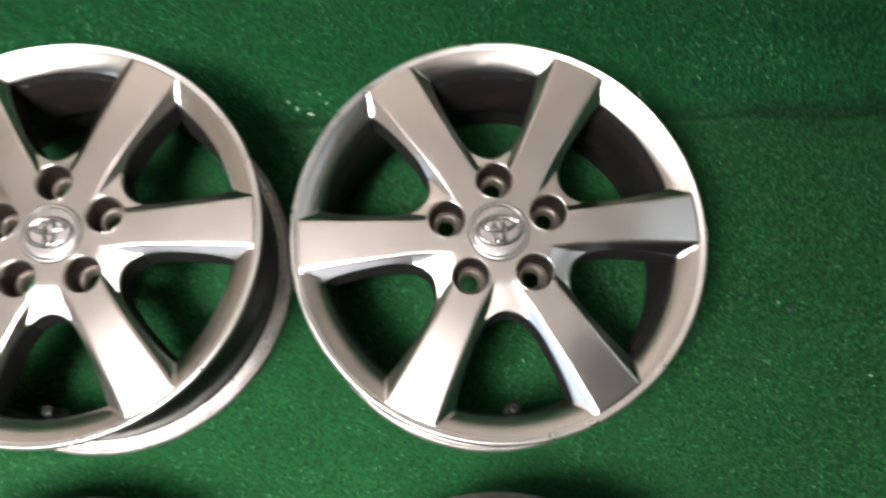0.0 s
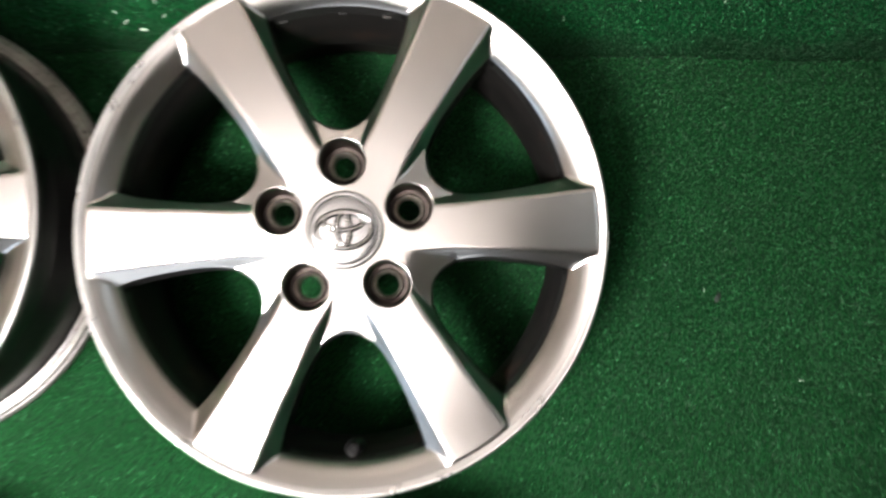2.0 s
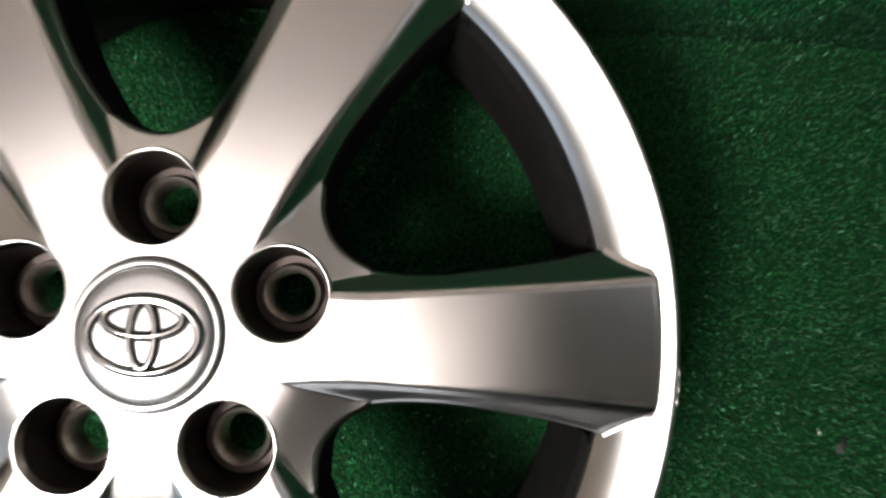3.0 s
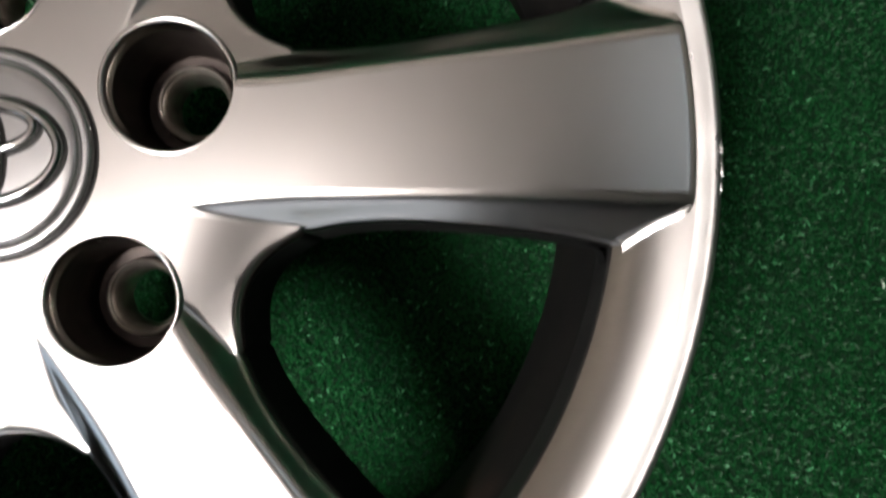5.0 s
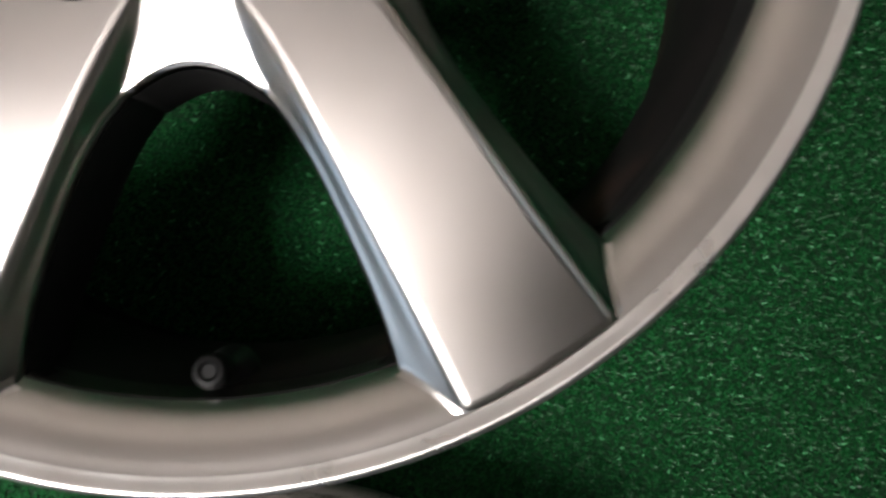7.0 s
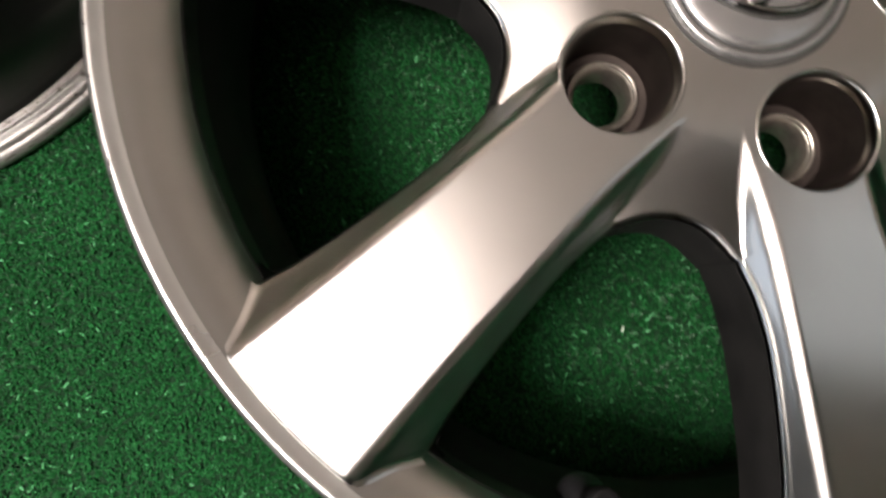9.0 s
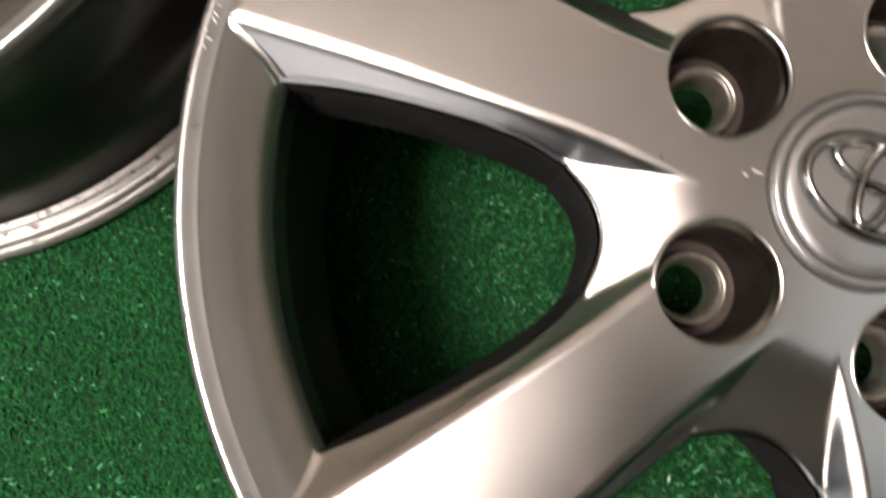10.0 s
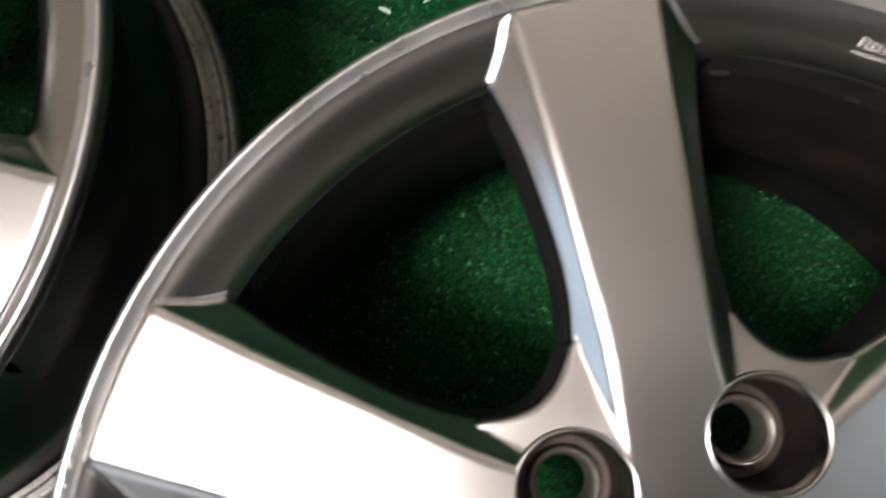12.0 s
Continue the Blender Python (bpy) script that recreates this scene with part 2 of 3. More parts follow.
def box(bm, x0, y0, z0, x1, y1, z1, bevel=0.0):
    m = Matrix.Translation(((x0 + x1) / 2, (y0 + y1) / 2, (z0 + z1) / 2)) @ Matrix.Diagonal((x1 - x0, y1 - y0, z1 - z0, 1))
    made = bmesh.ops.create_cube(bm, size=1, matrix=m)
    if bevel:
        edges = {e for v in made["verts"] for e in v.link_edges}
        bmesh.ops.bevel(bm, geom=list(edges), offset=bevel, segments=2, affect="EDGES")


def lathe(profile, steps, close=False):
    """A surface turned round z from (radius, height) pairs."""
    bm = bmesh.new()
    rings = []
    for r, z in profile:
        if r < 1e-6:
            rings.append([bm.verts.new((0, 0, z))] * steps)
        else:
            rings.append([bm.verts.new((r * math.cos(2 * math.pi * i / steps), r * math.sin(2 * math.pi * i / steps), z)) for i in range(steps)])
    pairs = list(zip(rings, rings[1:]))
    if close:
        pairs.append((rings[-1], rings[0]))
    for a, b in pairs:
        for i in range(steps):
            j = (i + 1) % steps
            loop = []
            for v in (a[i], a[j], b[j], b[i]):
                if v not in loop:
                    loop.append(v)
            if len(loop) > 2:
                bm.faces.new(loop)
    bmesh.ops.recalc_face_normals(bm, faces=bm.faces)
    return bm


def curve(points, n):
    """A smooth line (Catmull-Rom) through points, n steps a span."""
    p = [np.array(q, float) for q in points]
    p = [2 * p[0] - p[1], *p, 2 * p[-1] - p[-2]]
    out = []
    for i in range(1, len(p) - 2):
        for k in range(n):
            t = k / n
            out.append(tuple(0.5 * (2 * p[i] + (p[i + 1] - p[i - 1]) * t + (2 * p[i - 1] - 5 * p[i] + 4 * p[i + 1] - p[i + 2]) * t * t
                                    + (3 * p[i] - p[i - 1] - 3 * p[i + 1] + p[i + 2]) * t ** 3)))
    out.append(tuple(p[-2]))
    return out


def tube(points, radius, closed=False, sides=8, flat=1.0):
    """A round bar along points; flat squeezes it in height."""
    bm = bmesh.new()
    n = len(points)
    rings = []
    for i, p in enumerate(points):
        a = Vector(points[(i - 1) % n] if closed or i else points[0])
        b = Vector(points[(i + 1) % n] if closed or i < n - 1 else points[-1])
        d = (b - a).normalized()
        side = d.cross(Vector((0, 0, 1))).normalized()
        up = side.cross(d)
        rings.append([bm.verts.new(Vector(p) + radius * (math.cos(t) * side + flat * math.sin(t) * up))
                      for t in (2 * math.pi * k / sides for k in range(sides))])
    for i in range(n if closed else n - 1):
        a, b = rings[i], rings[(i + 1) % n]
        for k in range(sides):
            bm.faces.new((a[k], a[(k + 1) % sides], b[(k + 1) % sides], b[k]))
    if not closed:
        bm.faces.new(rings[0][::-1])
        bm.faces.new(rings[-1])
    bmesh.ops.recalc_face_normals(bm, faces=bm.faces)
    return bm


# ---- room ----
def room():
    bm = bmesh.new()
    box(bm, ROOM_W - 0.2, ROOM_S - 0.2, -0.2, ROOM_E + 0.2, ROOM_N + 0.2, -0.012)
    tagged(part("floor", bm, CONCRETE), "grey concrete floor under the green turf", "floor", kind="structure")
    bm = bmesh.new()
    box(bm, ROOM_W - 0.2, ROOM_S - 0.2, ROOM_H, ROOM_E + 0.2, ROOM_N + 0.2, ROOM_H + 0.15)
    tagged(part("ceiling", bm, CEIL), "plain cream painted ceiling", "ceiling", kind="structure")
    for name, x0, y0, x1, y1, mat, label in (
            ("wall_north", ROOM_W, ROOM_N, ROOM_E, ROOM_N + 0.15, WALL, "plain beige painted wall"),
            ("wall_east", ROOM_E, ROOM_S - 0.15, ROOM_E + 0.15, ROOM_N + 0.15, WALL, "plain beige painted wall")):
        bm = bmesh.new()
        box(bm, x0, y0, -0.012, x1, y1, ROOM_H)
        tagged(part(name, bm, mat), label, "wall", kind="structure")
    # two walls with a window each; along: the wall's own line from its first corner
    for name, win_name, m, length, a0, a1, z0, z1, mat, label in (
            ("wall_west", "window_1", pose(ROOM_W, ROOM_N, 0, 0, 0, -90), ROOM_N - ROOM_S, ROOM_N + 0.70, ROOM_N + 2.0, 0.55, 2.0, WALL, "plain beige painted wall with one window"),
            ("wall_south", "window_2", pose(ROOM_W, ROOM_S, 0), ROOM_E - ROOM_W, -ROOM_W - 1.6, -ROOM_W + 0.08, 0.42, 2.0, REFLECT_DARK, "plain unseen wall, charcoal for dark reflections, with one window")):
        bm = bmesh.new()
        box(bm, -0.15, -0.15, -0.012, a0, 0, ROOM_H)
        box(bm, a1, -0.15, -0.012, length, 0, ROOM_H)
        box(bm, a0, -0.15, -0.012, a1, 0, z0)
        box(bm, a0, -0.15, z1, a1, 0, ROOM_H)
        bm.transform(m)
        tagged(part(name, bm, mat), label, "wall", kind="structure")
        win = tagged(new(win_name), "white framed window letting in daylight", "window", kind="structure")
        bm = bmesh.new()
        ya, yb = -0.12, -0.07
        box(bm, a0, ya, z0, a0 + 0.05, yb, z1)
        box(bm, a1 - 0.05, ya, z0, a1, yb, z1)
        box(bm, a0 + 0.05, ya, z0, a1 - 0.05, yb, z0 + 0.05)
        box(bm, a0 + 0.05, ya, z1 - 0.05, a1 - 0.05, yb, z1)
        bm.transform(m)
        part("window_frame", bm, FRAME, win)
        bm = bmesh.new()
        box(bm, a0 + 0.05, ya + 0.02, z0 + 0.05, a1 - 0.05, ya + 0.026, z1 - 0.05)
        bm.transform(m)
        pane = part("pane", bm, GLASS, win)
        pane.visible_shadow = False
    # unseen dark block added under the ceiling to darken what the spokes mirror
    bm = bmesh.new()
    box(bm, 0.43, -0.80, ROOM_H - 0.35, 0.755, 0.12, ROOM_H - 0.002)
    box(bm, 0.28, -0.80, ROOM_H - 0.35, 0.43, -0.35, ROOM_H - 0.002)
    tagged(part("reflection_block", bm, REFLECT_DARK), "unseen charcoal block added to darken reflections", "ceiling", kind="structure")
    # unseen green bands added so that the wheel metal reflects green
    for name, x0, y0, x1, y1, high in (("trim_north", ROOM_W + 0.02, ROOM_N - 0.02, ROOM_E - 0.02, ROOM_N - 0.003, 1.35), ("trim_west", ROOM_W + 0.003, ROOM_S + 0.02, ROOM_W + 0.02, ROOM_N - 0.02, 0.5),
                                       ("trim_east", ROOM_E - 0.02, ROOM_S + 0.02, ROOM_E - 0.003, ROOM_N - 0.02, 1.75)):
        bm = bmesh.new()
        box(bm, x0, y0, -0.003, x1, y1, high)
        tagged(part(name, bm, REFLECT_GREEN), "deep green band added along the wall for reflections", "wall trim", kind="structure")
    for x, y, z, turn, half, mat, label in ((LAMP_X, LAMP_Y, LAMP_Z, 4, (0.34, 0.24), DIFFUSER, "white hanging lamp with a lit diffuser under the ceiling"),
                                            (PANEL_X, PANEL_Y, PANEL_Z, 0, (0.31, 0.33), COOL_DIFFUSER, "white hanging panel lamp with a cool diffuser")):
        lamp = tagged(new("ceiling_lamp"), label, "lamp")
        lamp.matrix_world = pose(x, y, z, 0, 0, turn)
        a, b = half
        bm = bmesh.new()
        box(bm, -a, -b, -0.05, a, b, 0, 0.008)
        part("housing", bm, FRAME, lamp)
        bm = bmesh.new()
        box(bm, -a + 0.02, -b + 0.02, -0.07, a - 0.02, b - 0.02, -0.051, 0.006)
        part("diffuser", bm, mat, lamp)
        for cx in (0.04 - a, a - 0.04):
            part("cord", lathe([(0.003, -0.002), (0.003, ROOM_H - z)], 10), FRAME, lamp).location.x = cx


room()

# ---- turf ----
def seam(x):
    return SEAM_Y + SEAM_SLOPE * x + 0.0012 * math.sin(23 * x) + 0.0008 * math.sin(71 * x + 1)


def curl(gap):
    """How far the front mat stands up at a distance from its cut edge."""
    return 0.0075 * math.exp(-(gap / 0.022) ** 2)


def turf_sheet(name, back, z, label):
    """One sheet of turf backing, cut along the seam."""
    bm = bmesh.new()
    cols = []
    n = 120
    for i in range(n + 1):
        x = ROOM_W + (ROOM_E - ROOM_W) * i / n
        edge = seam(x) + (0.0016 if back else -0.0020)
        far = ROOM_N if back else ROOM_S
        col = [bm.verts.new((x, edge, -0.011))]
        for gap in (0, 0.008, 0.016, 0.024, 0.034, 0.05):
            col.append(bm.verts.new((x, edge + (gap if back else -gap), z + (0 if back else curl(gap)))))
        cols.append([*col, bm.verts.new((x, far, z))])
    for a, b in zip(cols, cols[1:]):
        for k in range(7):
            bm.faces.new((a[k], b[k], b[k + 1], a[k + 1]))
    bmesh.ops.recalc_face_normals(bm, faces=bm.faces)
    return tagged(part(name, bm, BACKING), label, "turf", kind="structure")


# black strip added under the gap to paint the seam's shadow line
bm = bmesh.new()
box(bm, ROOM_W, SEAM_Y - 0.18, -0.0118, ROOM_E, SEAM_Y + 0.16, -0.0095)
tagged(part("trim_seam_shade", bm, SEAM_SHADE), "black strip added below the turf seam as its shade", "underlay", kind="structure")
turf_sheet("turf_front", False, -0.0010, "green artificial turf mat laid flat on the floor")
turf_sheet("turf_back", True, 0.0002, "green artificial turf mat butted against the next")


def blades(name, back, x0, x1, y0, y1, step, seed, label):
    """Short curled blades, one mesh: each blade is a bent strip of two quads."""
    rng = np.random.default_rng(seed)
    nx, ny = int((x1 - x0) / step), int((y1 - y0) / step)
    gx, gy = np.meshgrid(np.arange(nx), np.arange(ny))
    px = x0 + (gx.ravel() + rng.random(nx * ny)) * step
    py = y0 + (gy.ravel() + rng.random(nx * ny)) * step
    line = SEAM_Y + SEAM_SLOPE * px + 0.0012 * np.sin(23 * px) + 0.0008 * np.sin(71 * px + 1)
    gap = (0.0012 if back else 0.0020) + 0.0014 * rng.random(len(px))
    keep = py > line + gap if back else py < line - gap
    px, py = px[keep], py[keep]
    n = len(px)
    turn = rng.random(n) * 2 * np.pi
    if back:
        turn = rng.normal(-1.2, 2.0, n)
    lifted = 0.0 if back else 0.0075 * np.exp(-((line[keep] - py) / 0.022) ** 2)
    lean = 0.0018 + 0.0030 * rng.random(n)
    high = 0.0046 + 0.0022 * rng.random(n) + (0.0012 if back else 0.0)
    wide = (0.0004 if back else 0.00052) + 0.00045 * rng.random(n)
    dx, dy = np.cos(turn), np.sin(turn)
    sx, sy = -dy * wide, dx * wide
    v = np.empty((n, 6, 3), np.float32)
    for k, (along, up, w) in enumerate(((0, 0, 1), (0.40, 0.85, 1.0), (1, 0.95, 0.6))):
        twist = 1 if k == 0 else 0.8
        for s in (0, 1):
            sign = 1 if s else -1
            v[:, 2 * k + s, 0] = px + dx * lean * along + sign * sx * w * twist
            v[:, 2 * k + s, 1] = py + dy * lean * along + sign * sy * w * twist
            v[:, 2 * k + s, 2] = -0.0045 + high * up + lifted
    me = bpy.data.meshes.new(name)
    me.vertices.add(6 * n)
    me.vertices.foreach_set("co", v.ravel())
    base = (6 * np.arange(n))[:, None]
    quads = np.concatenate([base + np.array([0, 1, 3, 2]), base + np.array([2, 3, 5, 4])], 1).ravel().astype(np.int32)
    me.loops.add(8 * n)
    me.loops.foreach_set("vertex_index", quads)
    me.polygons.add(2 * n)
    me.polygons.foreach_set("loop_start", np.arange(0, 8 * n, 4, dtype=np.int32))
    me.update(calc_edges=True)
    me.materials.append(TURF_BACK if back else TURF)
    return tagged(new(name, me), label, "turf", kind="stuff")


blades("turf_blades", False, -0.78, 0.66, -0.42, 0.24, 0.00165, 3, "short curled green plastic turf blades")
blades("turf_blades", True, -0.78, 0.66, 0.16, 0.50, 0.00165, 4, "short curled green plastic turf blades")

# ---- wheel ----
TOP = 0.189          # height of the spoke faces above the turf
LUG_R, CUT_R = 0.05715, 0.0202
LUGS = [90, 18, 306, 234, 162]
EDGE = ([0, 0.05, 0.09, 0.12, 0.17, 0.2128], [0.0165, 0.0175, 0.0182, 0.0197, 0.0232, 0.0270])
SIDE = ([0, 0.038, 0.048, 0.058, 0.0625, 0.0685, 0.079, 0.0912, 0.104, 0.118, 0.133, 0.156, 0.174, 0.188, 0.2128],
        [0, 0, 0.0009, 0.0023, 0.0033, 0.0045, 0.0066, 0.0086, 0.0068, 0.0060, 0.0062, 0.0076, 0.0095, 0.0117, 0.0160])
SIDE = tuple(zip(*curve(list(zip(*SIDE)), 8)))
C30, S30 = math.cos(radians(30)), math.sin(radians(30))
WEB_M = 0.0840
FOOT = 17            # column of a spoke's grid at the foot of its side


def web_drop(rb):
    """Height of the web at rb along the line between two spokes."""
    t = min(1.0, max(0.0, (rb - 0.052) / 0.046))
    return -0.0068 * t * t * (3 - 2 * t)


def web_edge(x):
    ls = np.linspace(0, 0.0215, 40)
    rb = WEB_M + 19.3 * ls ** 2
    xs, ys = rb * C30 + ls * S30, rb * S30 - ls * C30
    return float(np.interp(x, xs, ys))


def lip_height(r):
    return float(np.interp(r, [p[0] for p in LIP_LINE], [p[1] for p in LIP_LINE]))


def crown(x):
    return 0.0013 * max(0.0, 1 - ((x - 0.13) / 0.085) ** 2) ** 2


def spoke_mesh(angle):
    """One sixth of the cast face: a spoke with its share of the hub, lug recesses cut out."""
    bm = bmesh.new()
    xm, xw, xt = WEB_M * C30, 0.0912, 0.2128
    rows = [*np.linspace(0.0185, xm, 40)[:-1], *np.linspace(xm, xw, 15)[:-1], *np.linspace(xw, xt, 44)]
    for sign in (1, -1):
        grid = []
        for x in rows:
            e = float(np.interp(x, *EDGE))
            b = e + float(np.interp(x, *SIDE))
            end = x * S30 / C30 if x <= xm else web_edge(x) if x < xw else b
            e, b = min(e, end), min(b, end)
            zt = crown(x)
            zb = web_drop(x * C30 + b * S30) if x < xw else zt - 0.775 * (b - e) - 0.0008 * max(0.0, 1 - (x - xw) / 0.025)
            r = min(0.0031, (b - e) * 0.42) if b > e else 0
            ec = min(e + 0.0005, 0.5 * (e + b))
            run = max(1e-6, b - ec)
            pts = [(e * k / 8, zt) for k in range(8)]
            for k in range(6):
                u = k / 5
                pts.append((ec - r * (1 - u) ** 2 + 0.9 * r * u * u, zt + (zb - zt) * 0.9 * r * u * u / run))
            y0, z0 = pts[-1]
            pts += [(y0 + (b - y0) * k / 4, z0 + (zb - z0) * (1.08 * k / 4 - 0.08 * (k / 4) ** 2)) for k in (1, 2, 3, 4)]
            for k in range(1, 8):
                y = b + (end - b) * k / 7
                pts.append((y, web_drop(x * C30 + y * S30)))
            line = []
            for y, z in pts:
                xx = x
                if x > xw:
                    xx = xw + (x - xw) * (math.sqrt(xt * xt - y * y) - xw) / (xt - xw)
                line.append(bm.verts.new((xx, sign * y, TOP + z)))
            grid.append(line)
        for i, (a, b) in enumerate(zip(grid, grid[1:])):
            last = len(a) - 1 if rows[i + 1] <= xw + 1e-6 else FOOT
            for k in range(last):
                quad = (a[k], b[k], b[k + 1], a[k + 1])
                bm.faces.new(quad if sign > 0 else quad[::-1])
        # rounded end of the face over the lip
        below = grid[-1]
        for out, down in ((0.0006, 0.0003), (0.0009, 0.0009), (0.0010, 0.0020)):
            ring = [bm.verts.new((v.co.x * (1 + out / xt), v.co.y * (1 + out / xt), v.co.z - down)) for v in grid[-1][:FOOT + 1]]
            for k in range(FOOT):
                quad = (below[k], ring[k], ring[k + 1], below[k + 1])
                bm.faces.new(quad if sign > 0 else quad[::-1])
            below = ring
        # hollow fillet where the side runs into the lip
        rings = []
        for k in range(11, FOOT + 1):
            p, back = grid[-1][k].co.copy(), grid[-2][k].co - grid[-1][k].co
            for a, b in zip(grid[-36:], grid[-35:]):
                ha, hb = (v.co.z - TOP - lip_height(math.hypot(v.co.x, v.co.y)) for v in (a[k], b[k]))
                if ha > 0 >= hb:
                    p, back = a[k].co.lerp(b[k].co, ha / (ha - hb)), a[k].co - b[k].co
                    break
            d = 0.0014 + 0.0022 * (k - 11) / (FOOT - 11)
            a = p + back.normalized() * d
            radius = math.hypot(p.x, p.y)
            turn = math.atan2(p.y, p.x) + sign * 0.9 * d / radius
            b = Vector((radius * math.cos(turn), radius * math.sin(turn), TOP + lip_height(radius)))
            mid = p + Vector((0, 0, 0.0003))
            rings.append([bm.verts.new((1 - u) ** 2 * a + 2 * u * (1 - u) * mid + u * u * b + Vector((0, 0, 0.00012))) for u in (0, 0.2, 0.4, 0.6, 0.8, 1)])
        for a, b in zip(rings, rings[1:]):
            for k in range(5):
                quad = (a[k], a[k + 1], b[k + 1], b[k])
                bm.faces.new(quad if sign < 0 else quad[::-1])
        # wall down into the window
        rim_line = [g[-1] if x <= xw else g[FOOT] for x, g in zip(rows, grid) if x >= xm - 1e-9]
        pts = [Vector((v.co.x, v.co.y, v.co.z)) for v in rim_line]
        prev = rim_line
        norms = []
        for i in range(len(pts)):
            d = pts[min(i + 1, len(pts) - 1)] - pts[max(i - 1, 0)]
            n = Vector((-d.y, d.x, 0)).normalized()
            if sign < 0:
                n = -n
            norms.append(n)
        w = next(i for i, x in enumerate([r for r in rows if r >= xm - 1e-9]) if x >= xw)
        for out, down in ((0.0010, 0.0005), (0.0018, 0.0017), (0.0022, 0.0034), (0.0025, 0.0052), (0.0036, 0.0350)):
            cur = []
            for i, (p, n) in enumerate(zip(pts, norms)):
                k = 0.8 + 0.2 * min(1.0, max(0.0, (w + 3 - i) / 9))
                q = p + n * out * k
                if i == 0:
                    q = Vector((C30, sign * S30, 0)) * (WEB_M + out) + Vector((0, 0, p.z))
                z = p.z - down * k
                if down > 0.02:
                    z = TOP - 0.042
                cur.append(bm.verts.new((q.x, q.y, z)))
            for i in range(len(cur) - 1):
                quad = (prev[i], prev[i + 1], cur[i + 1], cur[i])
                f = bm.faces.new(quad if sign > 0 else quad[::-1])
                # lower rows of the wall get the colour darkened as shade
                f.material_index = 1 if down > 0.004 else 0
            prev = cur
        # upright fillet in the corner between this wall and the foot of the lip
        wall = [p + n * 0.0028 for p, n in zip(pts, norms)]
        out_r = [math.hypot(p.x, p.y) for p in wall]
        c = next(i for i, q in enumerate(out_r) if q > 0.1902)
        inner = next(i for i, q in enumerate(out_r) if q > 0.1850)
        turn = math.atan2(wall[c].y, wall[c].x) + sign * 0.0052 / 0.191
        ends = (wall[inner], wall[c], Vector((0.1909 * math.cos(turn), 0.1909 * math.sin(turn), 0)))
        cols = []
        for u in (0, 0.2, 0.4, 0.6, 0.8, 1):
            q = (1 - u) ** 2 * ends[0] + 2 * u * (1 - u) * ends[1] + u * u * ends[2]
            top = TOP + min(lip_height(max(0.1935, math.hypot(q.x, q.y))), -0.0125) - 0.001
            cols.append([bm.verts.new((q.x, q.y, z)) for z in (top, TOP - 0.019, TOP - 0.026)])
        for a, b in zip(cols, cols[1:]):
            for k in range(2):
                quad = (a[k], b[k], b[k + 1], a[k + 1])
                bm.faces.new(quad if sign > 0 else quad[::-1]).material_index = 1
    bmesh.ops.remove_doubles(bm, verts=bm.verts, dist=2e-5)
    # lug recesses, cut along circles
    for a in LUGS:
        t = radians(a - angle)
        cx, cy = LUG_R * math.cos(t), LUG_R * math.sin(t)

        def away(v):
            return math.hypot(v.co.x - cx, v.co.y - cy)

        near = [v for v in bm.verts if away(v) < 0.026]
        if not near:
            continue
        for v in near:
            if abs(away(v) - CUT_R) < 0.00012:
                k = (CUT_R + 0.00012) / away(v)
                v.co.x, v.co.y = cx + (v.co.x - cx) * k, cy + (v.co.y - cy) * k
        cut = set()
        for e in {e for v in near for e in v.link_edges}:
            p, q = e.verts
            if (away(p) < CUT_R) != (away(q) < CUT_R):
                lo, hi = 0.0, 1.0
                for _ in range(30):
                    mid = (lo + hi) / 2
                    c = p.co.lerp(q.co, mid)
                    inside = math.hypot(c.x - cx, c.y - cy) < CUT_R
                    if inside == (away(p) < CUT_R):
                        lo = mid
                    else:
                        hi = mid
                cut.add(bmesh.utils.edge_split(e, p, lo)[1])
        for f in {f for v in cut for f in v.link_faces}:
            on = [v for v in f.verts if v in cut]
            if len(on) == 2:
                try:
                    bmesh.utils.face_split(f, on[0], on[1])
                except ValueError:
                    pass
        gone = [f for f in {f for v in bm.verts if away(v) < 0.026 for f in v.link_faces} if math.hypot(f.calc_center_median().x - cx, f.calc_center_median().y - cy) < CUT_R]
        bmesh.ops.delete(bm, geom=gone, context="FACES")
    bmesh.ops.triangulate(bm, faces=[f for f in bm.faces if len(f.verts) > 4])
    bmesh.ops.dissolve_degenerate(bm, dist=1e-5, edges=bm.edges)
    bmesh.ops.rotate(bm, verts=bm.verts, cent=(0, 0, 0), matrix=Matrix.Rotation(radians(angle), 3, "Z"))
    return bm


MARK_X, MARK_R = -0.0010, 0.2010
# turned rim: face lip and outer bead, then the barrel outside, back flange and barrel inside
LIP_LINE = [(0.2139, -0.0008), (0.2131, -0.0011), (0.2112, -0.0017)]
for step in range(21):
    lip_r, lip_z = LIP_LINE[-1]
    LIP_LINE.append((lip_r - 0.0009, lip_z - 0.0009 * math.tan(radians(18 + 16 * min(step / 17, 1) + 6 * max(0.0, (step - 15) / 6) ** 1.5))))
FOOT_LINE = [LIP_LINE[-1], (0.1918, -0.0124), (0.1916, -0.0138), (0.1912, -0.0215), (0.1903, -0.0260)]
LIP_LINE.reverse()
BEAD_LINE = [(0.2139, -0.0008), (0.2152, -0.0003), (0.2165, 0.0003), (0.2177, 0.0009), (0.2187, 0.0013), (0.2197, 0.0012), (0.2206, 0.0004),
             (0.2211, -0.0004)]
EDGE_LINE = [(0.2211, -0.0004), (0.2215, -0.0013), (0.2219, -0.0034), (0.2219, -0.0056), (0.2211, -0.0080), (0.2180, -0.0100)]
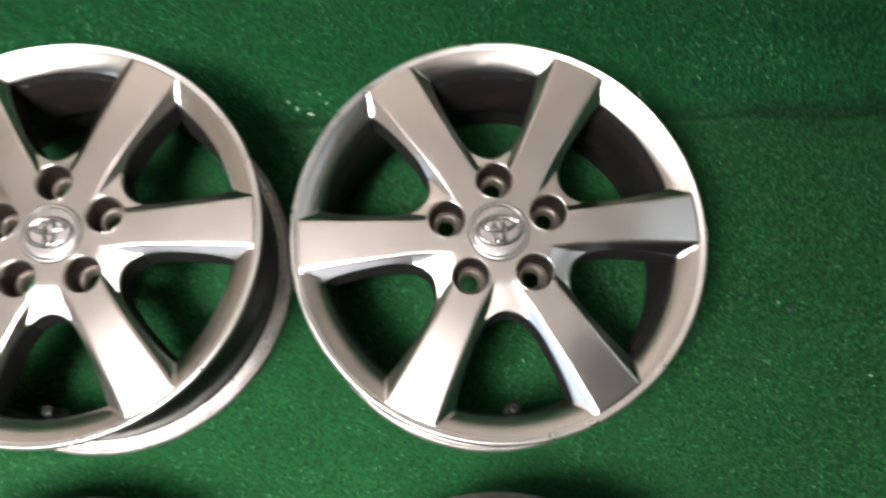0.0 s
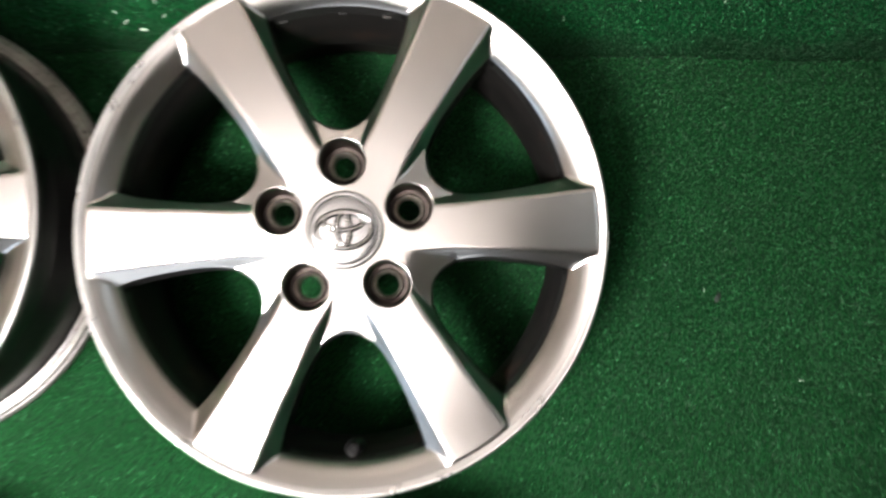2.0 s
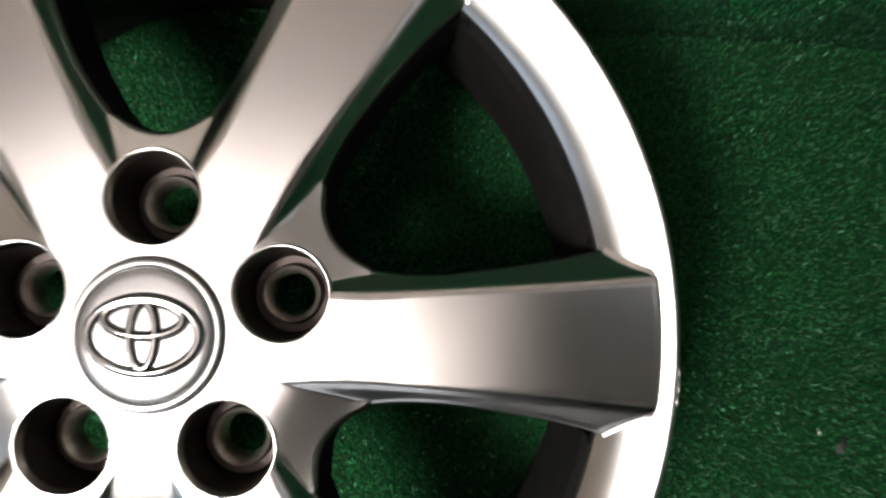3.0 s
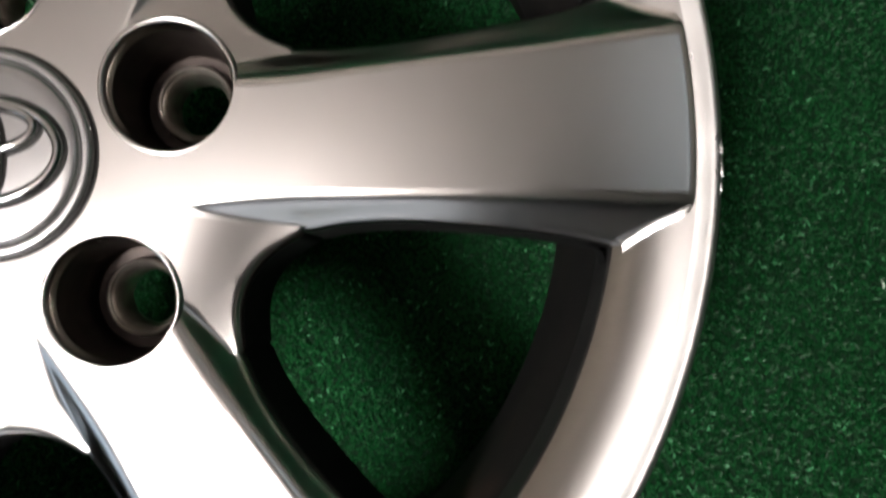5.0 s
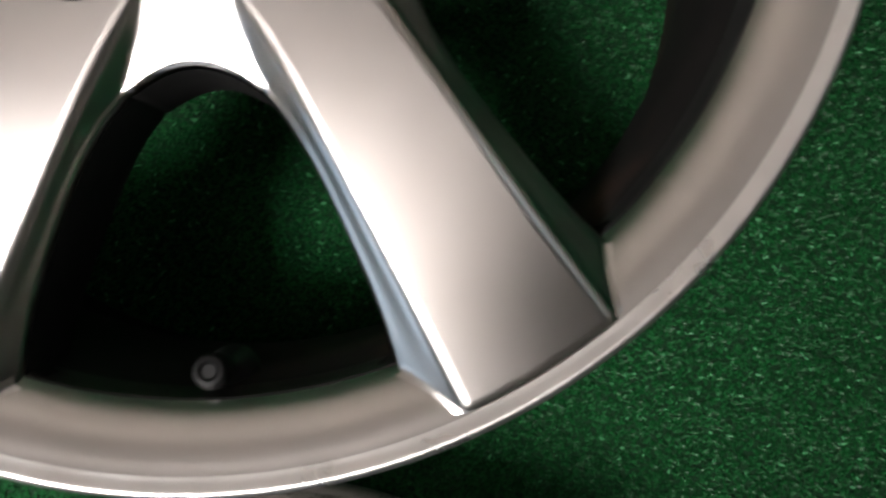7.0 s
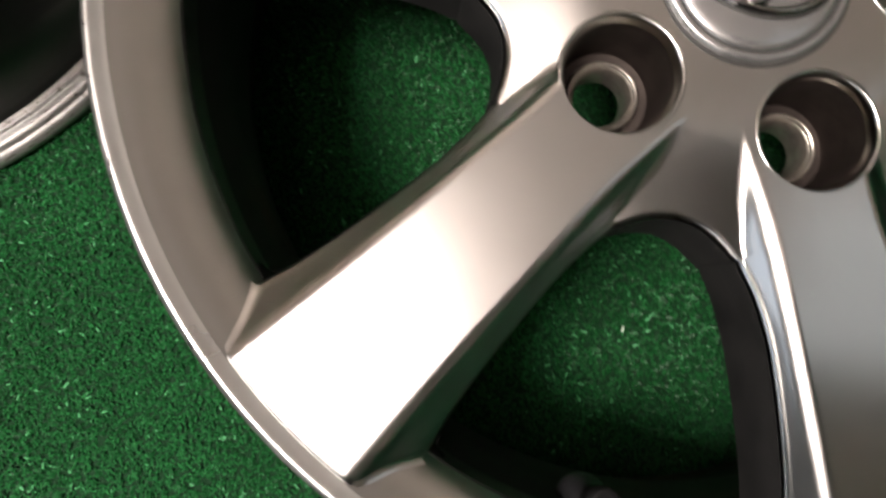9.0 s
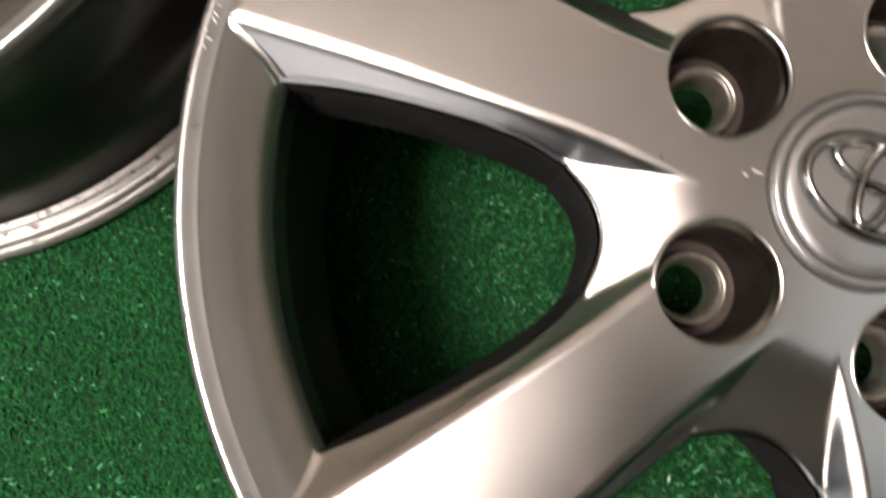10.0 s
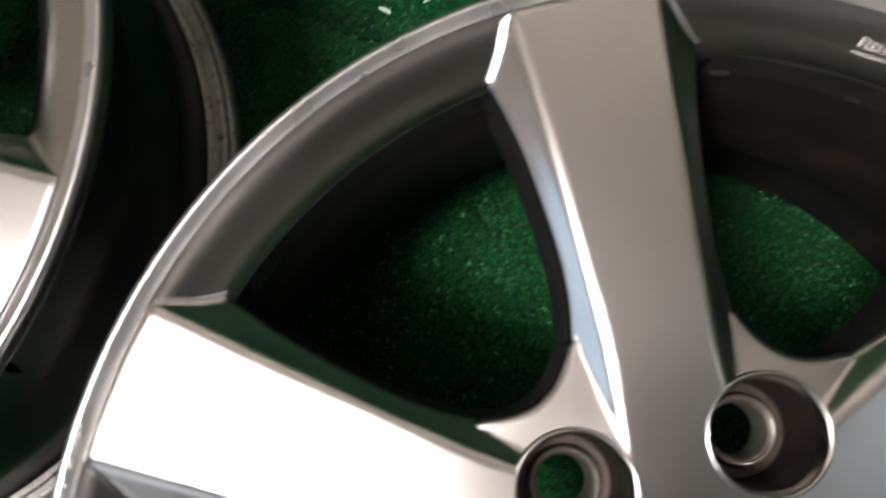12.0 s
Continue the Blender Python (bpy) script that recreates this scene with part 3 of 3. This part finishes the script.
OUTER_LINE = [(0.2180, -0.0100), (0.2105, -0.0122), (0.2065, -0.0150), (0.2055, -0.0220), (0.2045, -0.0330), (0.2000, -0.0420), (0.1930, -0.0560), (0.1905, -0.0650),
              (0.1905, -0.1000), (0.1930, -0.1100), (0.2010, -0.1240), (0.2040, -0.1330), (0.2052, -0.1450), (0.2060, -0.1580), (0.2066, -0.1660), (0.2072, -0.1690),
              (0.2085, -0.1712)]
BACK_LINE = [(0.2085, -0.1712), (0.2098, -0.1716), (0.2112, -0.1715), (0.2124, -0.1720), (0.2132, -0.1728), (0.2146, -0.1729), (0.2166, -0.1727), (0.2182, -0.1731), (0.2194, -0.1741), (0.2202, -0.1754), (0.2212, -0.1758), (0.2228, -0.1766), (0.2241, -0.1784),
             (0.2247, -0.1806), (0.2247, -0.1835), (0.2236, -0.1868), (0.2200, -0.1884), (0.2130, -0.1884), (0.2100, -0.1868), (0.2060, -0.1850)]
INNER_LINE = [(0.2060, -0.1850), (0.2010, -0.1800), (0.1990, -0.1500), (0.1980, -0.1300), (0.1955, -0.1230), (0.1880, -0.1080), (0.1862, -0.0980), (0.1860, -0.0640),
              (0.1865, -0.0500), (0.1882, -0.0380), (0.1898, -0.0300), (0.1903, -0.0260)]


def lift(line):
    return [(r, z + TOP) for r, z in line]


def build_wheel():
    wheel = new("alloy_wheel")
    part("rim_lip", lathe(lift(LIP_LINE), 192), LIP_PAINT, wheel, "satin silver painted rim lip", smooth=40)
    part("lip_foot", lathe(lift(FOOT_LINE), 192), FOOT_PAINT, wheel, "foot of the lip, darkened in colour as shade", smooth=50)
    part("rim_bead", lathe(lift(curve(BEAD_LINE, 3)), 192), LIP, wheel, "bright rounded outer rim edge", smooth=50)
    part("rim_side", lathe(lift(curve(EDGE_LINE, 3)), 192), SIDE_METAL, wheel, "dull grey worn side of the rim edge", smooth=50)
    part("barrel", lathe(lift(OUTER_LINE), 144), BARREL, wheel, "dark dull metal wheel barrel", smooth=35)
    part("back_flange", lathe(lift(curve(BACK_LINE, 2)), 160), FLANGE, wheel, "scratched bare metal back flange", smooth=40)
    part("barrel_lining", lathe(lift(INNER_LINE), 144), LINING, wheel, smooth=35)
    for k in range(6):
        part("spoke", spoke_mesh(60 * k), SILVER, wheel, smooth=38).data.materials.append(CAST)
    # back of the hub
    bm = lathe(lift([(0.079, -0.055), (0.082, -0.052), (0.083, -0.038), (0.079, -0.038)]), 64, close=True)
    part("hub_back", bm, BARREL, wheel, smooth=35)
    # lug recesses
    ring = lathe(lift([(0.0214, -0.012), (0.0214, -0.0006), (0.0211, 0.0001), (0.0206, 0.0003), (0.0201, 0.0002), (0.0197, -0.0003), (0.0194, -0.0010), (0.01915, -0.0020), (0.0189, -0.0034), (0.0187, -0.0052)]), 72)
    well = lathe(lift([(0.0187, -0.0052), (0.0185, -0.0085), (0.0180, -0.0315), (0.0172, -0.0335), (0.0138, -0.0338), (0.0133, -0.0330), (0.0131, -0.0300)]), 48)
    seat = lathe(lift([(0.0131, -0.0300), (0.0128, -0.0289), (0.0123, -0.0286), (0.0118, -0.0289), (0.0116, -0.0305), (0.0111, -0.0308), (0.0108, -0.0312), (0.0100, -0.0345), (0.0097, -0.0355), (0.0096, -0.0450)]), 48)
    first = None
    for a in LUGS:
        t = radians(a)
        m = Matrix.Translation((LUG_R * math.cos(t), LUG_R * math.sin(t), 0)) @ Matrix.Rotation(t, 4, "Z")
        if first is None:
            hole = part("lug_hole", ring, SILVER, wheel, "rounded silver rim of a lug recess", smooth=50)
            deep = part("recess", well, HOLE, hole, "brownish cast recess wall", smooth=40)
            rim = part("nut_seat", seat, SEAT, hole, "machined metal nut seat", smooth=40)
            first = (hole.data, deep.data, rim.data)
        else:
            hole = new("lug_hole", first[0])
            hole.parent = wheel
            hole["label"] = "rounded silver rim of a lug recess"
            for n, d, l in (("recess", first[1], "brownish cast recess wall"), ("nut_seat", first[2], "machined metal nut seat")):
                o = new(n, d)
                o.parent = hole
                o["label"] = l
        hole.matrix_local = m
    # centre cap
    cap_line = [(0.0319, -0.004), (0.0319, 0.0018), (0.0316, 0.0027), (0.0310, 0.0033), (0.0302, 0.0035), (0.0292, 0.0034), (0.0287, 0.0028), (0.0281, 0.0028), (0.0275, 0.0035),
                (0.0266, 0.0039), (0.0240, 0.0042), (0.0190, 0.0045), (0.0130, 0.0048), (0.0060, 0.0050), (0, 0.0050)]
    cap = part("center_cap", lathe(lift(cap_line), 96), CAP, wheel, "glossy domed silver centre cap", smooth=40)
    part("cap_groove", lathe(lift([(0.0329, 0.0001), (0.0326, 0.0004), (0.0321, 0.0004), (0.0318, 0.0002)]), 96), GROOVE, wheel, "thin dark gap round the cap", smooth=40)
    part("cap_line", lathe(lift([(0.0289, 0.0028), (0.0286, 0.0031), (0.0282, 0.0031), (0.0279, 0.0028)]), 96), GROOVE, cap, "thin dark line in the cap", smooth=40)

    def dome(x, y):
        return TOP + float(np.interp(-math.hypot(x, y), [-p[0] for p in cap_line], [p[1] for p in cap_line])) + 0.0004

    def oval(cx, cy, a, b, n=72):
        return [(cx + a * math.cos(2 * math.pi * i / n), cy + b * math.sin(2 * math.pi * i / n)) for i in range(n)]

    for name, pts, r in (("emblem_ring", oval(0, 0, 0.0228, 0.0152), 0.0016), ("emblem_bar", oval(0, 0.0068, 0.0162, 0.0071), 0.0016), ("emblem_post", oval(0, 0.0002, 0.0053, 0.0136), 0.0016)):
        part(name, tube([(x, y, dome(x, y)) for x, y in pts], r, True, 14, 1.55), CHROME, cap, "chrome oval emblem piece", smooth=60)
        # flat dark tube paints a shade outline round each emblem piece
        part("emblem_shade", tube([(x, y, dome(x, y) - 0.0006) for x, y in pts], r * 1.55, True, 10, 0.40), GROOVE, cap, "dark outline painted as shade round the emblem", smooth=60)
    # valve
    valve = part("valve_stem", lathe([(0, 0.030), (0.0036, 0.0298), (0.0042, 0.026), (0.0046, 0.0215), (0.0062, 0.0150), (0.0082, 0.0085), (0.0092, 0.0060), (0.0096, 0.0030), (0.0096, 0)], 32),
                 RUBBER, wheel, "black rubber valve stem", smooth=40)
    valve.matrix_local = Matrix.Translation((0, -0.1885, TOP - 0.044)) @ Matrix.Rotation(radians(-10), 4, "X")
    part("valve_cap", lathe([(0, 0.0350), (0.0022, 0.0350), (0.0034, 0.0362), (0.0048, 0.0358), (0.0058, 0.0342), (0.0061, 0.0320), (0.0061, 0.0235), (0.0055, 0.0226)], 28), VALVE, valve, "black plastic valve cap", smooth=40)
    # black dome added in place of the dark recess round the valve
    pocket = part("valve_pocket", lathe([(0, 0.0030), (0.0040, 0.0029), (0.0062, 0.0022), (0.0076, 0.0008), (0.0080, -0.0010), (0.0080, -0.0100)], 36), RUBBER, valve, smooth=40)
    pocket.matrix_local = valve.matrix_local.inverted() @ Matrix.Translation((0.0004, -0.1895, TOP - 0.0150)) @ Matrix.Rotation(radians(-22), 4, "X")
    # small casting tabs at the foot of the lip
    for a, w in ((104.5, 0.0075), (89.0, 0.0060), (77.5, 0.0070)):
        bm = bmesh.new()
        box(bm, -0.0010, -w / 2, -0.0012, 0.0012, w / 2, 0.0008, 0.0004)
        bm.transform(Matrix.Rotation(radians(a), 4, "Z") @ Matrix.Translation((0.1897, 0, TOP - 0.0245)))
        part("casting_tab", bm, BARREL, wheel, "small dark casting tab")
    # cast mark on the lip: leaning strokes over a bar
    bm = bmesh.new()
    for x, w, h in ((-0.0052, 0.0010, 0.0040), (-0.0028, 0.0010, 0.0034), (-0.0006, 0.0010, 0.0036), (0.0016, 0.0010, 0.0034), (0.0040, 0.0010, 0.0044)):
        box(bm, x - w / 2, 0.0, 0, x + w / 2, h, 0.0009, 0.0002)
    for x0, x1, y0, y1 in ((-0.0062, -0.0034, 0.0030, 0.0038), (0.0036, 0.0060, 0.0002, 0.0010), (-0.0064, 0.0064, -0.0026, -0.0016), (-0.0026, 0.0020, -0.0002, 0.0006)):
        box(bm, x0, y0, 0, x1, y1, 0.0009, 0.0002)
    for v in bm.verts:
        v.co.x += 0.22 * v.co.y
    mark = part("cast_mark", bm, FLANGE, wheel, "small raised cast mark")
    k = next(i for i, p in enumerate(LIP_LINE) if p[0] >= MARK_R)
    (r0, z0), (r1, z1) = LIP_LINE[k - 1], LIP_LINE[k]
    tilt = math.atan2(z1 - z0, r1 - r0)
    mark.matrix_local = Matrix.Translation((MARK_X, r1, TOP + z1 - 0.0003)) @ Matrix.Rotation(tilt, 4, "X")
    return wheel


wheel = tagged(build_wheel(), "silver six-spoke alloy car wheel lying face up on turf", "wheel", "alloy wheels on the turf")
for x, y, turn, label in ((-0.4708, 0.0305, 0, "silver six-spoke alloy wheel with a scratched back flange"),
                          (-0.0280, -0.4945, 4, "silver six-spoke alloy wheel lying face up on turf"),
                          (-0.5000, -0.4660, -3, "silver six-spoke alloy wheel lying face up on turf")):
    o = copy_thing(wheel, pose(x, y, 0, 0, 0, turn))
    o["label"] = label


# ---- scraps on the turf ----
def scrap(name, x, y, length, width, turn, material, label, category):
    """A thin curled scrap lying on the blades."""
    bm = bmesh.new()
    rows = []
    for i in range(6):
        u = i / 5 - 0.5
        bend = 0.25 * length * math.sin(3 * u)
        w = width * (1 - 1.6 * u * u)
        rows.append([bm.verts.new((u * length, bend + sy * w / 2, 0.0028 + 0.0008 * math.cos(4 * u) + k)) for sy, k in ((-1, 0), (1, 0), (1, 0.0005), (-1, 0.0005))])
    for a, b in zip(rows, rows[1:]):
        for k in range(4):
            bm.faces.new((a[k], a[(k + 1) % 4], b[(k + 1) % 4], b[k]))
    bm.faces.new(rows[0][::-1])
    bm.faces.new(rows[-1])
    bmesh.ops.recalc_face_normals(bm, faces=bm.faces)
    ob = tagged(part(name, bm, material), label, category, "scraps on the turf")
    ob.matrix_world = pose(x, y, 0, 0, 0, turn)


for x, y, length, width, turn in ((0.4650, -0.1665, 0.005, 0.0018, -35), (0.0345, -0.1175, 0.003, 0.0016, 60), (0.3650, -0.0660, 0.004, 0.0012, 70), (-0.218, 0.232, 0.007, 0.003, -40),
                                  (-0.236, 0.241, 0.005, 0.0022, 30), (0.228, 0.231, 0.005, 0.0014, 50), (-0.196, 0.246, 0.004, 0.002, 10), (-0.248, 0.252, 0.003, 0.002, 80),
                                  (-0.182, 0.236, 0.003, 0.0016, -20), (-0.206, 0.262, 0.004, 0.0018, 65), (0.171, 0.262, 0.0035, 0.0012, 40), (0.186, 0.254, 0.003, 0.001, -30),
                                  (0.312, 0.250, 0.004, 0.0012, 75), (0.335, 0.262, 0.003, 0.001, 20), (0.262, 0.296, 0.0035, 0.0011, -60), (0.128, 0.292, 0.003, 0.0012, 15), (0.405, 0.245, 0.0035, 0.0011, 50)):
    scrap("lint_scrap", x, y, length, width, turn, LINT, "tiny pale lint scrap caught in the turf", "lint")
scrap("dark_scrap", 0.3795, -0.0745, 0.009, 0.0065, 20, SOOT, "small dark scrap lying on the turf", "scrap")


# ---- scuffs on the near wheel's edge ----
def scuff(angle, r, length, width, slant, material, label, high=None, lean=-12):
    bm = bmesh.new()
    pts = []
    for u, w in ((-0.5, 0.15), (-0.2, 0.8), (0.1, 1.0), (0.35, 0.6), (0.5, 0.1)):
        pts.append([bm.verts.new((sy * w * width / 2, u * length, k)) for sy, k in ((-1, -0.0002), (1, -0.0002), (0.5, 0.00025), (-0.5, 0.00025))])
    for a, b in zip(pts, pts[1:]):
        for k in range(4):
            bm.faces.new((a[k], a[(k + 1) % 4], b[(k + 1) % 4], b[k]))
    bm.faces.new(pts[0][::-1])
    bm.faces.new(pts[-1])
    bmesh.ops.recalc_face_normals(bm, faces=bm.faces)
    ob = part("rim_scuff" if high is None else "face_scuff", bm, material, wheel, label)
    t = radians(angle)
    z = high if high is not None else float(np.interp(r, [p[0] for p in BEAD_LINE], [p[1] for p in BEAD_LINE])) + 0.0001
    ob.matrix_local = Matrix.Translation((r * math.cos(t), r * math.sin(t), TOP + z)) @ Matrix.Rotation(t + radians(slant), 4, "Z") @ Matrix.Rotation(radians(lean), 4, "Y")


rng = random.Random(5)
for k in range(9):
    scuff(184.5 + 0.75 * k + rng.uniform(-0.2, 0.2), 0.2178 + rng.uniform(-0.0006, 0.0010), rng.uniform(0.002, 0.0042), rng.uniform(0.0005, 0.001), rng.uniform(40, 75), FRESH, "bright scratch in the rim edge")
for a in (-2.2, -3.1, -4.4, -5.0, 187.5, 190.6, 193.8, 197.4, 201.5, 206, 213.5, 214.6, 352):
    scuff(a, 0.2196 + rng.uniform(-0.0006, 0.0004), rng.uniform(0.002, 0.004), rng.uniform(0.0005, 0.001), rng.uniform(-20, 20), GROOVE, "dark nick in the rim edge")
for a, r, length, width in ((-3.0, 0.2207, 0.0036, 0.0018), (-4.6, 0.2211, 0.0048, 0.0015), (-6.1, 0.2209, 0.0030, 0.0012)):
    scuff(a, r, length, width, 6, FRESH, "bright chip in the rim edge", lean=35)
for a, r, length, width, slant, material, label in ((192.9, 0.0359, 0.0042, 0.0007, 70, FRESH, "short bright scratch in the hub paint"), (195.2, 0.0395, 0.0026, 0.0006, 62, FRESH, "short bright scratch in the hub paint"),
                                                    (193.8, 0.0668, 0.0016, 0.0010, 20, GROOVE, "dark speck on the spoke paint"), (168.0, 0.0390, 0.0013, 0.0009, 10, GROOVE, "dark speck on the hub paint")):
    scuff(a, r, length, width, slant, material, label, high=0.0002, lean=0)
